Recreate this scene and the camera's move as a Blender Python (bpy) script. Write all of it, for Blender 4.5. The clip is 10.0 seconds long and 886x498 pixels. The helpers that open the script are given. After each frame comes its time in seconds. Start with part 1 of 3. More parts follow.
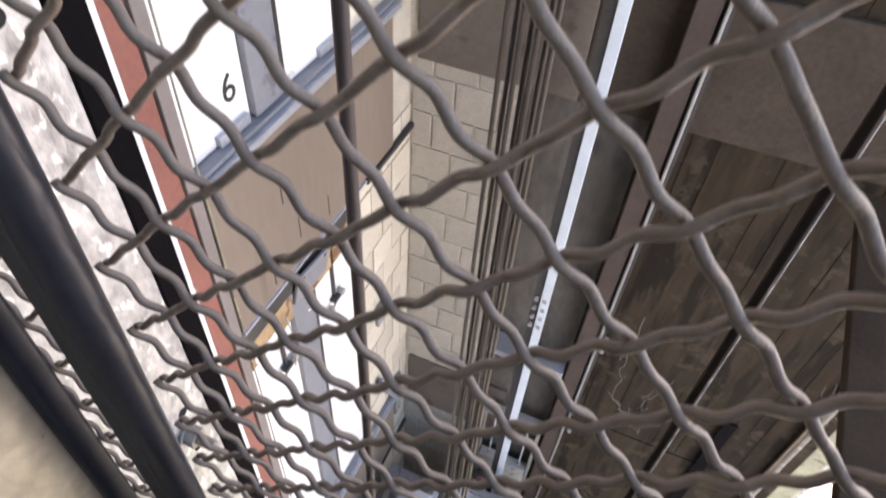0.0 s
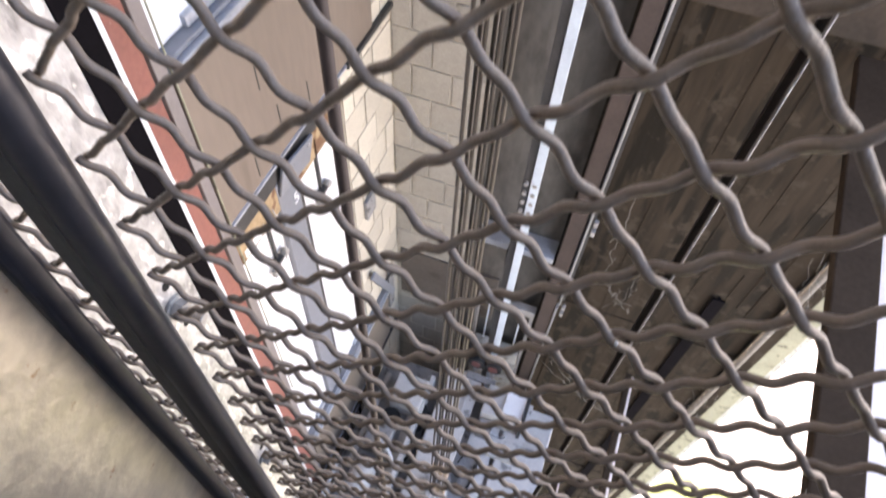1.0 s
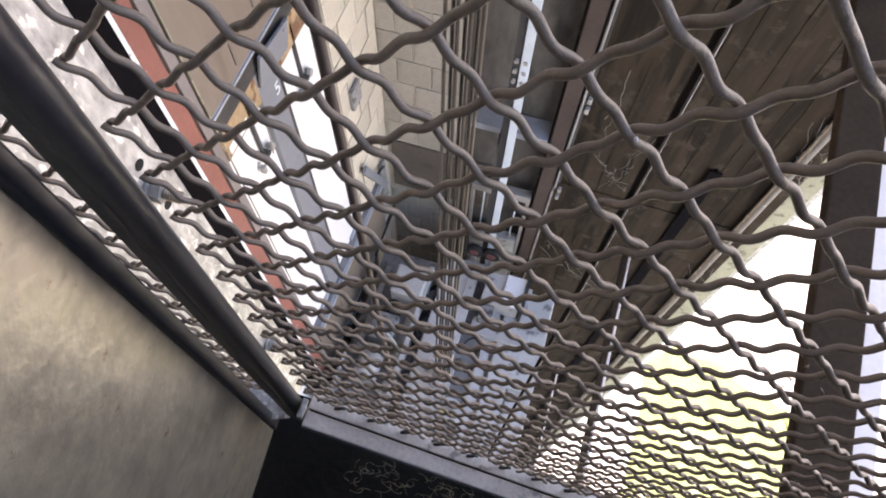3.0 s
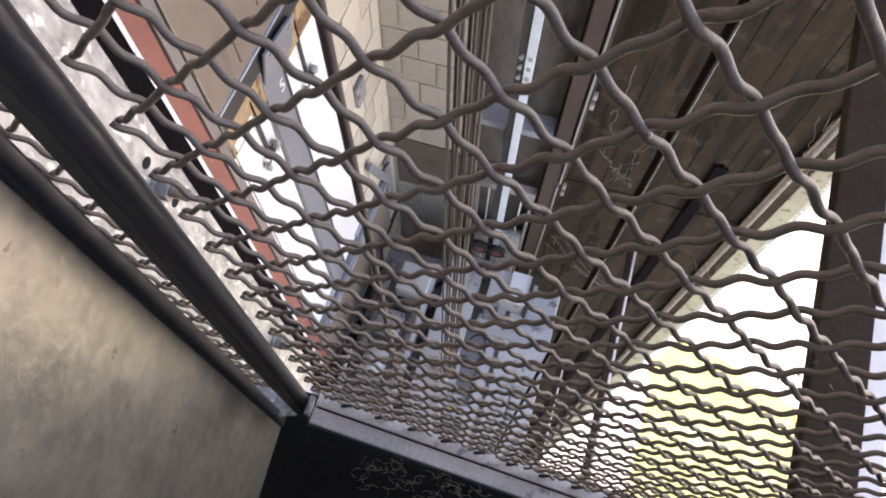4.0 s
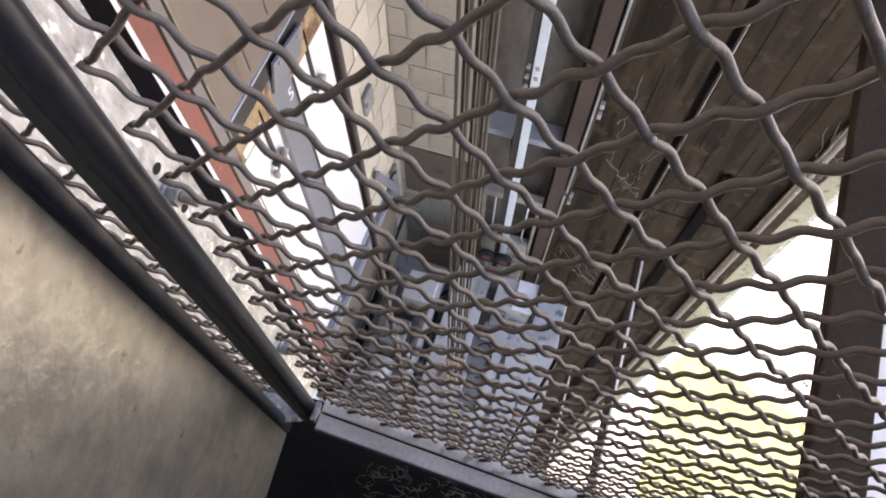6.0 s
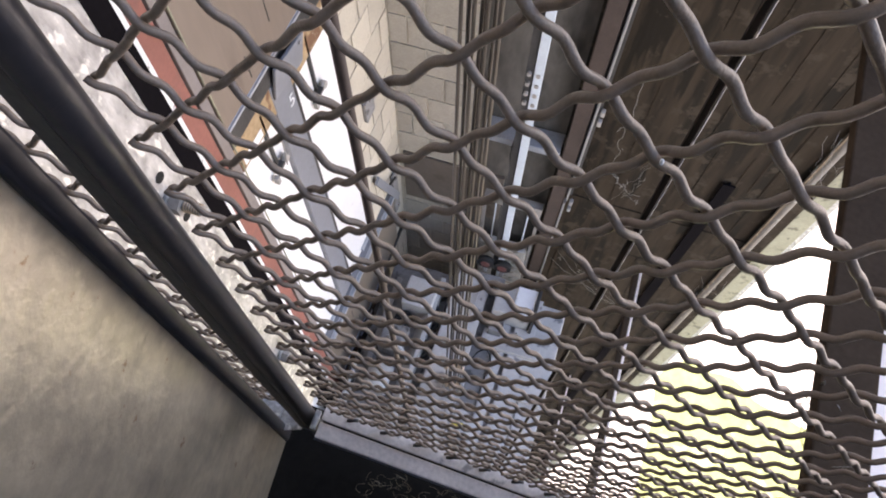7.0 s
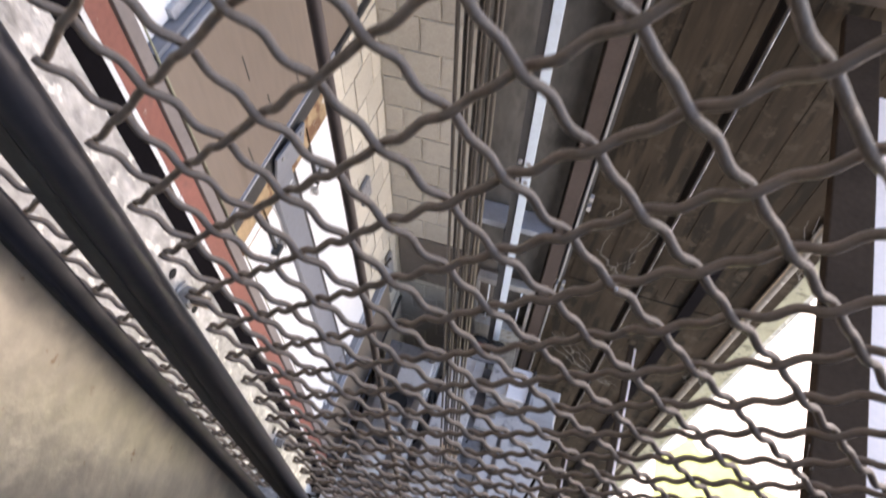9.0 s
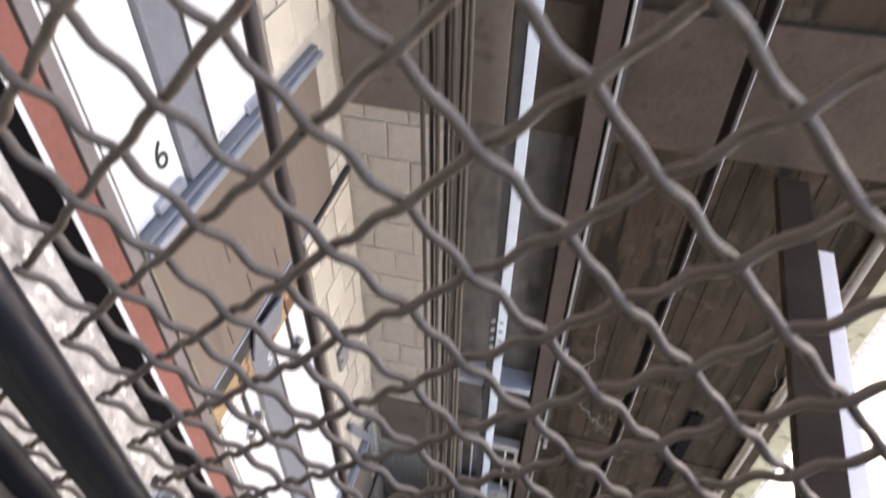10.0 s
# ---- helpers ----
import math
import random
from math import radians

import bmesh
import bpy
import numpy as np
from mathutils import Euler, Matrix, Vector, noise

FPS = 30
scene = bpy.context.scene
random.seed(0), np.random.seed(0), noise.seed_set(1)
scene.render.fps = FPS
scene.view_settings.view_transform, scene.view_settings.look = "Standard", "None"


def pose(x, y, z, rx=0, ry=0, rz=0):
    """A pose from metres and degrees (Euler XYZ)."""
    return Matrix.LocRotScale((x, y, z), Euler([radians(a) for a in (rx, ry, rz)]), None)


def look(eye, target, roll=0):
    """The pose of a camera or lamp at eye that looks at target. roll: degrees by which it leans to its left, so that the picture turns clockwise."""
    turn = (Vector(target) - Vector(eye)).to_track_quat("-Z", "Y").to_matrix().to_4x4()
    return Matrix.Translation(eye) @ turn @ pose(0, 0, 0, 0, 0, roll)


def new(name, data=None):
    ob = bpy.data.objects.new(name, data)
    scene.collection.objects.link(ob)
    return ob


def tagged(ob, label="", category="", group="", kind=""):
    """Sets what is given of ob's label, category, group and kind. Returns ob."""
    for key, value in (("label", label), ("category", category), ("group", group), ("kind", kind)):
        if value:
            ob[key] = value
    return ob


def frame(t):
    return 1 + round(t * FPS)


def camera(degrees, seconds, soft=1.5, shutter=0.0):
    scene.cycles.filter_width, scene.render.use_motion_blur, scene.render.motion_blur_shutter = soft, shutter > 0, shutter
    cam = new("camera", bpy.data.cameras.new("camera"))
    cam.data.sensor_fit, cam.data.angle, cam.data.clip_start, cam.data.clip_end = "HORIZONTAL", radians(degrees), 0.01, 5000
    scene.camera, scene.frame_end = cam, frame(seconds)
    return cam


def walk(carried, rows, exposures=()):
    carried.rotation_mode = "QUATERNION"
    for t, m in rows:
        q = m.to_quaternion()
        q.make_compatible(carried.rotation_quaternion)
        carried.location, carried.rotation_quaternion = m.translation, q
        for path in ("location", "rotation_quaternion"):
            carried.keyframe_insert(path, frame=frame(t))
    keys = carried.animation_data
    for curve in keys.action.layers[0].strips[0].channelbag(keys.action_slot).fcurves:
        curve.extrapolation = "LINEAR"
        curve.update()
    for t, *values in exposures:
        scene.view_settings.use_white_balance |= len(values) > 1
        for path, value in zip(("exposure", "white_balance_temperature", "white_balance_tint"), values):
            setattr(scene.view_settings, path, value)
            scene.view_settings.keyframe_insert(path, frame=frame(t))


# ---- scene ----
EXPOSURE = 2.98
cam = camera(68.3, 10.0, soft=1.9, shutter=0.5)
PATH = [
    (0, (0.047, -0.167, 1.301), (-0.416, 1.12, -0.158), 4.5),
    (0.5, (0.052, -0.177, 1.271), (-0.349, 1.023, -0.277), 4.4),
    (1, (0.057, -0.179, 1.235), (-0.279, 0.902, -0.414), 4.1),
    (1.5, (0.056, -0.183, 1.21), (-0.228, 0.768, -0.527), 3.3),
    (2, (0.059, -0.189, 1.194), (-0.191, 0.706, -0.578), 3.2),
    (2.5, (0.065, -0.19, 1.178), (-0.167, 0.664, -0.615), 2.7),
    (4, (0.06, -0.19, 1.172), (-0.178, 0.626, -0.639), 1.2),
    (4.5, (0.061, -0.192, 1.173), (-0.191, 0.635, -0.63), 0.8),
    (5, (0.062, -0.195, 1.173), (-0.192, 0.638, -0.628), 0.6),
    (6.5, (0.06, -0.193, 1.176), (-0.209, 0.643, -0.621), 0.3),
    (7, (0.056, -0.19, 1.178), (-0.21, 0.657, -0.614), 0.8),
    (7.5, (0.056, -0.191, 1.181), (-0.216, 0.677, -0.6), 0.8),
    (8, (0.055, -0.193, 1.187), (-0.214, 0.701, -0.582), 1.5),
    (8.5, (0.056, -0.194, 1.202), (-0.225, 0.735, -0.546), 1.4),
    (9, (0.06, -0.199, 1.239), (-0.255, 0.848, -0.435), 1.5),
    (9.5, (0.064, -0.199, 1.28), (-0.281, 1.012, -0.274), 0.9),
    (10, (0.068, -0.195, 1.331), (-0.283, 1.207, -0.052), 0.7),
]
walk(cam, [(t, look(eye, target, roll)) for t, eye, target, roll in PATH], [(t, EXPOSURE + e, 8000, 22) for t, e in ((0.0, 0.2), (0.5, 0.36), (1.0, 0.4), (1.5, 0.3), (2.5, 0.12), (4.0, 0.0), (9.0, 0.04), (10.0, 0.14))])

# ---- daylight ----
SUN_UP, SUN_TURN = radians(52), radians(-35)
world = bpy.data.worlds.new("sky")
scene.world = world
world.use_nodes = True
sky = world.node_tree.nodes.new("ShaderNodeTexSky")
sky.sky_type, sky.sun_disc, sky.sun_elevation, sky.sun_rotation = "NISHITA", False, SUN_UP, SUN_TURN
back = world.node_tree.nodes["Background"]
world.node_tree.links.new(sky.outputs[0], back.inputs[0])
back.inputs[1].default_value = 0.15
lamp = bpy.data.lights.new("sun", "SUN")
lamp.energy, lamp.angle, lamp.color = 3.2, radians(0.6), (1.0, 0.95, 0.87)
sun = new("sun", lamp)
toward = Vector((math.sin(SUN_TURN) * math.cos(SUN_UP), math.cos(SUN_TURN) * math.cos(SUN_UP), math.sin(SUN_UP)))
sun.matrix_world = look(toward * 60, (0, 0, 0))


# ---- materials ----
def mat(name, colour, rough=0.6, metal=0.0, vary=0.25, grain=60.0, blotch=4.0, bump=0.15, tint=None, stain=0.0, rand=0.0, streak=1.0, spec=0.5, soft=0.07):
    """A worn surface: blotches and grain over a base colour, stains towards tint, fine relief, and a shift from piece to piece."""
    m = bpy.data.materials.new(name)
    m.use_nodes = True
    nt = m.node_tree
    n, l = nt.nodes, nt.links
    bsdf = n["Principled BSDF"]
    co = n.new("ShaderNodeTexCoord")
    mp = n.new("ShaderNodeMapping")
    mp.inputs["Scale"].default_value = (1, 1, 1 / streak)
    l.new(co.outputs["Object"], mp.inputs[0])

    def noi(scale, detail=4.0):
        t = n.new("ShaderNodeTexNoise")
        t.inputs["Scale"].default_value, t.inputs["Detail"].default_value = scale, detail
        l.new(mp.outputs[0], t.inputs["Vector"])
        return t

    big, fine = noi(blotch, 6), noi(grain, 3)
    base = n.new("ShaderNodeMix")
    base.data_type = "RGBA"
    dark = [c * (1 - vary) for c in colour]
    light = [min(1, c * (1 + vary)) for c in colour]
    base.inputs[6].default_value, base.inputs[7].default_value = (*dark, 1), (*light, 1)
    add = n.new("ShaderNodeMath")
    add.operation = "MULTIPLY_ADD"
    add.inputs[1].default_value, add.inputs[2].default_value = 0.4, 0.0
    l.new(fine.outputs[0], add.inputs[0])
    mix = n.new("ShaderNodeMath")
    mix.operation = "MULTIPLY_ADD"
    mix.inputs[1].default_value = 0.6
    l.new(big.outputs[0], mix.inputs[0])
    l.new(add.outputs[0], mix.inputs[2])
    spread = n.new("ShaderNodeMapRange")
    spread.inputs[1].default_value, spread.inputs[2].default_value = 0.3, 0.7
    l.new(mix.outputs[0], spread.inputs[0])
    l.new(spread.outputs[0], base.inputs[0])
    out = base.outputs[2]
    if tint is not None:
        st = noi(blotch * 2.3, 8)
        ramp = n.new("ShaderNodeMapRange")
        ramp.inputs[1].default_value, ramp.inputs[2].default_value = 0.68 - stain * 0.3, 0.68 + soft - stain * 0.3
        l.new(st.outputs[0], ramp.inputs[0])
        over = n.new("ShaderNodeMix")
        over.data_type = "RGBA"
        over.inputs[7].default_value = (*tint, 1)
        l.new(ramp.outputs[0], over.inputs[0])
        l.new(out, over.inputs[6])
        out = over.outputs[2]
    if rand:
        info = n.new("ShaderNodeObjectInfo")
        rr = n.new("ShaderNodeMapRange")
        rr.inputs[3].default_value, rr.inputs[4].default_value = 1 - rand, 1 + rand
        l.new(info.outputs["Random"], rr.inputs[0])
        hsv = n.new("ShaderNodeHueSaturation")
        l.new(rr.outputs[0], hsv.inputs["Value"])
        l.new(out, hsv.inputs["Color"])
        out = hsv.outputs[0]
    l.new(out, bsdf.inputs["Base Color"])
    rg = n.new("ShaderNodeMapRange")
    rg.inputs[3].default_value, rg.inputs[4].default_value = max(0.05, rough - 0.12), min(1, rough + 0.12)
    l.new(big.outputs[0], rg.inputs[0])
    l.new(rg.outputs[0], bsdf.inputs["Roughness"])
    bsdf.inputs["Metallic"].default_value = metal
    bsdf.inputs["Specular IOR Level"].default_value = spec
    if bump:
        bp = n.new("ShaderNodeBump")
        bp.inputs["Strength"].default_value, bp.inputs["Distance"].default_value = bump, 0.004
        l.new(fine.outputs[0], bp.inputs["Height"])
        l.new(bp.outputs[0], bsdf.inputs["Normal"])
    return m


def specks(m, colour, scale, edge):
    """Small rust or dirt specks scattered over a material."""
    n, l = m.node_tree.nodes, m.node_tree.links
    target = n["Principled BSDF"].inputs["Base Color"]
    below = target.links[0].from_socket
    co = n.new("ShaderNodeTexCoord")
    t = n.new("ShaderNodeTexNoise")
    t.inputs["Scale"].default_value, t.inputs["Detail"].default_value, t.inputs["Roughness"].default_value = scale, 7, 0.65
    l.new(co.outputs["Object"], t.inputs["Vector"])
    ramp = n.new("ShaderNodeMapRange")
    ramp.inputs[1].default_value, ramp.inputs[2].default_value = edge, edge + 0.07
    l.new(t.outputs[0], ramp.inputs[0])
    over = n.new("ShaderNodeMix")
    over.data_type = "RGBA"
    over.inputs[7].default_value = (*colour, 1)
    l.new(ramp.outputs[0], over.inputs[0])
    l.new(below, over.inputs[6])
    l.new(over.outputs[2], target)
    return m


M_WIRE = mat("wire_paint", (0.205, 0.154, 0.118), 0.46, 0.0, 0.16, 520, 45, 0.22, (0.25, 0.195, 0.155), 0.25, spec=0.4, soft=0.25)
M_BAR = mat("black_paint", (0.036, 0.035, 0.041), 0.34, 0.0, 0.3, 120, 10, 0.06, spec=0.55)
M_OLIVE = mat("dull_steel", (0.105, 0.097, 0.087), 0.5, 0.0, 0.3, 120, 10, 0.1)
M_GALV = mat("galvanised", (0.40, 0.395, 0.385), 0.42, 0.35, 0.65, 90, 30, 0.7, (0.72, 0.71, 0.67), 0.38, streak=1.8)
M_SHEET = specks(mat("cab_sheet", (0.56, 0.52, 0.43), 0.34, 0.74, 0.2, 46, 9, 0.25, (0.40, 0.37, 0.32), 0.7, streak=0.8, soft=0.3), (0.33, 0.21, 0.14), 30, 0.63)
M_RAILBAR = mat("dusty_steel", (0.33, 0.31, 0.29), 0.6, 0.2, 0.3, 120, 12, 0.2)
M_RAIL = mat("dusty_grey_rail", (0.62, 0.545, 0.49), 0.55, 0.0, 0.25, 120, 12, 0.2, (0.3, 0.27, 0.25), 0.25)
M_BLACK = mat("dark_floor", (0.012, 0.011, 0.010), 0.95, 0.0, 0.4, 80, 6, 0.3, spec=0.1)
M_FASCIA = mat("tan_paint", (0.19, 0.146, 0.113), 0.55, 0.0, 0.14, 40, 2.2, 0.08, (0.15, 0.112, 0.085), 0.22, streak=5)
M_WHITE = specks(mat("white_door", (0.78, 0.765, 0.76), 0.4, 0.0, 0.06, 40, 3, 0.04), (0.52, 0.47, 0.41), 9, 0.66)
M_CHIPPED = specks(mat("chipped_white", (0.74, 0.73, 0.72), 0.5, 0.0, 0.1, 60, 6, 0.2), (0.16, 0.13, 0.11), 26, 0.6)
M_BLUE = mat("blue_grey_paint", (0.20, 0.205, 0.225), 0.45, 0.0, 0.12, 40, 5, 0.08, (0.12, 0.12, 0.13), 0.15)
M_SILL = mat("sill_metal", (0.42, 0.44, 0.48), 0.42, 0.5, 0.2, 80, 9, 0.15)
M_RUST = specks(mat("rusty_ochre", (0.33, 0.225, 0.125), 0.8, 0.0, 0.4, 60, 5, 0.3, (0.17, 0.085, 0.045), 0.55, streak=1.0), (0.55, 0.50, 0.42), 11, 0.60)
M_RED = specks(mat("red_oxide", (0.25, 0.088, 0.066), 0.6, 0.0, 0.2, 60, 5, 0.15, (0.17, 0.075, 0.06), 0.3, soft=0.2), (0.60, 0.52, 0.46), 16, 0.66)
M_STRAW = mat("dry_straw", (0.24, 0.21, 0.15), 0.9, 0.0, 0.3)
M_JAMB = mat("grey_brown_jamb", (0.20, 0.17, 0.16), 0.55, 0.0, 0.15, 50, 5, 0.08)
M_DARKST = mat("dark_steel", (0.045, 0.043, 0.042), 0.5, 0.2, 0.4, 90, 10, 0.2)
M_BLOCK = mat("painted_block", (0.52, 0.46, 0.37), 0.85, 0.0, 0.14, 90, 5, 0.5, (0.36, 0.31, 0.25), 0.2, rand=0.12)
M_BLOCK_GREY = mat("greyer_block", (0.36, 0.325, 0.275), 0.9, 0.0, 0.22, 90, 4, 0.5, (0.20, 0.18, 0.155), 0.4, rand=0.1, soft=0.2)
M_MORTAR = mat("mortar", (0.48, 0.43, 0.355), 0.95, 0.0, 0.2, 120, 8, 0.5)
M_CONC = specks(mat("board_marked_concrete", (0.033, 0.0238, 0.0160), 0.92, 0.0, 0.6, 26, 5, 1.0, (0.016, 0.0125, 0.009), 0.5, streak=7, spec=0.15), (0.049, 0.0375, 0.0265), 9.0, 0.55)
M_BEAMC = mat("brown_concrete", (0.055, 0.041, 0.031), 0.9, 0.0, 0.3, 50, 4, 0.4, (0.045, 0.034, 0.026), 0.3, spec=0.2)
# lighter copy of the beam concrete, with the brighter light put into its colour
M_BEAMC_LIT = mat("brown_concrete_lit", (0.125, 0.103, 0.087), 0.85, 0.0, 0.2, 40, 3, 0.25, (0.09, 0.073, 0.06), 0.3, spec=0.2)
M_BROWN = mat("brown_paint", (0.066, 0.048, 0.041), 0.6, 0.0, 0.2, 60, 6, 0.1, spec=0.25)
M_BEAM = mat("brown_black_paint", (0.046, 0.031, 0.021), 0.85, 0.0, 0.3, 60, 6, 0.15, spec=0.04)
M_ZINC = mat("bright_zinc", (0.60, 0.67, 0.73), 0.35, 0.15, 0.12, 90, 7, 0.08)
M_ROPE = mat("steel_rope", (0.062, 0.05, 0.043), 0.5, 0.3, 0.3, 500, 20, 0.5)
M_BRASS = mat("dull_brass", (0.55, 0.42, 0.3), 0.4, 0.7, 0.2, 90, 9, 0.1)
M_CAR = mat("car_grey_paint", (0.47, 0.45, 0.43), 0.5, 0.0, 0.14, 50, 3.5, 0.08, (0.19, 0.185, 0.185), 0.25)
M_CARD = mat("dusty_dark_grey", (0.22, 0.21, 0.205), 0.7, 0.0, 0.3, 50, 5, 0.2, (0.07, 0.065, 0.06), 0.3)
M_CREAM = mat("pale_frame", (0.30, 0.29, 0.20), 0.6, 0.0, 0.25, 60, 6, 0.2, (0.14, 0.135, 0.09), 0.4)
M_YELLOW = mat("yellow_tag", (0.75, 0.58, 0.08), 0.5, 0.0, 0.1)
M_PIPE = mat("dusty_pipe", (0.15, 0.13, 0.105), 0.6, 0.0, 0.3, 90, 8, 0.2, (0.26, 0.24, 0.2), 0.3)
M_STEEL = mat("worn_steel", (0.40, 0.40, 0.40), 0.4, 0.6, 0.25, 90, 9, 0.1)
M_WHEEL = mat("red_roller", (0.12, 0.036, 0.03), 0.5, 0.0, 0.2)
M_STRIP = mat("pale_lilac_strip", (0.86, 0.72, 0.62), 0.5, 0.0, 0.1)
M_RUBBER = mat("rubber", (0.02, 0.02, 0.02), 0.8, 0.0, 0.2, spec=0.2)
M_PITCH = mat("matt_black", (0.007, 0.006, 0.007), 0.95, 0.0, 0.3, spec=0.03)
M_UMBER = mat("umber_paint", (0.024, 0.018, 0.015), 0.85, 0.0, 0.3, 60, 8, 0.1, spec=0.06)
M_INK = mat("black_numeral", (0.02, 0.02, 0.02), 0.6, 0.0, 0.1)
M_PALE = mat("pale_numeral", (0.75, 0.75, 0.75), 0.6, 0.0, 0.1)
M_PAVE = mat("pale_paving", (0.40, 0.38, 0.36), 0.9, 0.0, 0.08, 6, 0.4, 0.2)
M_GRASS = mat("sunny_lawn", (0.165, 0.19, 0.075), 0.9, 0.0, 0.35, 9, 0.9, 0.5, (0.24, 0.25, 0.15), 0.3)
M_WEB = mat("dusty_cobweb", (0.27, 0.25, 0.225), 0.9, 0.0, 0.2)
M_CABLE = mat("grey_cable", (0.5, 0.5, 0.5), 0.5, 0.0, 0.1)


# ---- mesh helpers ----
def box(bm, x0, x1, y0, y1, z0, z1, bevel=0.0):
    b = bmesh.new()
    bmesh.ops.create_cube(b, size=1)
    bmesh.ops.transform(b, verts=b.verts, matrix=Matrix.Translation(((x0 + x1) / 2, (y0 + y1) / 2, (z0 + z1) / 2)) @ Matrix.Diagonal((x1 - x0, y1 - y0, z1 - z0, 1)))
    if bevel:
        bmesh.ops.bevel(b, geom=b.edges[:], offset=bevel, segments=2, affect="EDGES", profile=0.5)
    join(bm, b)
    return bm


def join(bm, other):
    keep = {v: bm.verts.new(v.co) for v in other.verts}
    for f in other.faces:
        nf = bm.faces.new([keep[v] for v in f.verts])
        nf.smooth = f.smooth
    other.free()


def rod(bm, a, b, r, sides=12, smooth=True):
    a, b = Vector(a), Vector(b)
    c = bmesh.new()
    bmesh.ops.create_cone(c, cap_ends=True, segments=sides, radius1=r, radius2=r, depth=(b - a).length)
    bmesh.ops.transform(c, verts=c.verts, matrix=Matrix.Translation((a + b) / 2) @ (b - a).to_track_quat("Z", "Y").to_matrix().to_4x4())
    for f in c.faces:
        f.smooth = smooth and len(f.verts) == 4
    join(bm, c)
    return bm


def tube(bm, pts, r, sides=8):
    """A round bar along a line of points."""
    pts = [Vector(p) for p in pts]
    rings = []
    for k, p in enumerate(pts):
        d = (pts[min(k + 1, len(pts) - 1)] - pts[max(k - 1, 0)]).normalized()
        u = d.cross(Vector((0.31, 0.9, 0.2))).normalized()
        v = d.cross(u)
        rings.append([bm.verts.new(p + r * (math.cos(a) * u + math.sin(a) * v)) for a in (2 * math.pi * i / sides for i in range(sides))])
    for q, w in zip(rings, rings[1:]):
        for i in range(sides):
            bm.faces.new((q[i], q[(i + 1) % sides], w[(i + 1) % sides], w[i])).smooth = True
    bm.faces.new(rings[0][::-1])
    bm.faces.new(rings[-1])
    return bm


def prism(bm, outline, axis, a, b):
    """An outline (two coordinates) drawn out along an axis from a to b."""
    def at(p, h):
        return {"x": (h, p[0], p[1]), "y": (p[0], h, p[1]), "z": (p[0], p[1], h)}[axis]
    lo, hi = [bm.verts.new(at(p, a)) for p in outline], [bm.verts.new(at(p, b)) for p in outline]
    n = len(outline)
    fs = [bm.faces.new((lo[i], lo[(i + 1) % n], hi[(i + 1) % n], hi[i])) for i in range(n)] + [bm.faces.new(lo[::-1]), bm.faces.new(hi)]
    bmesh.ops.recalc_face_normals(bm, faces=fs)
    return bm


def mesh_of(name, bm, material):
    me = bpy.data.meshes.new(name)
    bmesh.ops.recalc_face_normals(bm, faces=bm.faces)
    bm.to_mesh(me)
    bm.free()
    me.materials.append(material)
    return me


def part(name, bm, material, parent=None, label=""):
    ob = new(name, mesh_of(name, bm, material))
    ob.parent = parent
    return tagged(ob, label)


def B(*a, **k):
    return box(bmesh.new(), *a, **k)


def thing(name, label, category, group="", kind="", at=(0, 0, 0)):
    ob = new(name)
    ob.empty_display_size = 0.1
    ob.location = at
    return tagged(ob, label, category, group, kind)


def setting(name, bm, material, label, category):
    return tagged(part(name, bm, material), label, category, kind="structure")


# ---- levels and the large structure ----
STOREY, SILL_SIX = 2.85, 0.13
GROUND = -14.3
LEVELS = {n: SILL_SIX + (n - 6) * STOREY for n in range(2, 8)}
TOP = 6.2
YB = 2.2          # back wall
XL = -1.0         # landing side
XE = 1.38         # end of the back wall

setting("ground", B(-150, 150, -150, 150, GROUND - 0.3, GROUND), M_PAVE, "pale sunlit paving far below the open side", "ground")
turf = bmesh.new()
corners = [(3.7, -9.0), (3.75, 5.5), (4.25, 6.15), (5.5, 5.9), (7.2, 5.3), (9.0, 4.6), (9.5, -9.0)]
edge_pts = []
for (ax, ay), (bx, by) in zip(corners, corners[1:] + corners[:1]):
    for k in range(12):
        px, py = ax + (bx - ax) * k / 12, ay + (by - ay) * k / 12
        edge_pts.append((px + 0.22 * noise.noise((px * 1.3, py * 1.3, 1.0)), py + 0.22 * noise.noise((px * 1.3, py * 1.3, 6.0))))
prism(turf, edge_pts, "z", GROUND, GROUND + 0.03)
setting("lawn", turf, M_GRASS, "bright yellow-green lawn beside the paving", "grass")
setting("wall_west", B(XL - 0.3, XL - 0.06, -2.0, YB + 0.25, GROUND, TOP), M_MORTAR, "rough grey wall behind the landing doors", "wall")
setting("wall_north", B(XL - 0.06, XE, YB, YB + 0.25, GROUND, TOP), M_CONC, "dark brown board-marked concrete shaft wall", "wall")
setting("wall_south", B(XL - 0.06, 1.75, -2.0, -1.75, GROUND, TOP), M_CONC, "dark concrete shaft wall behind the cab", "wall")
# unseen slab, stopped short so that daylight falls in from above right
setting("ceiling", B(XL - 0.3, 0.25, -2.0, YB + 0.25, TOP, TOP + 0.2), M_CONC, "unseen dark concrete slab, cut short to let daylight into the lift shaft", "ceiling")

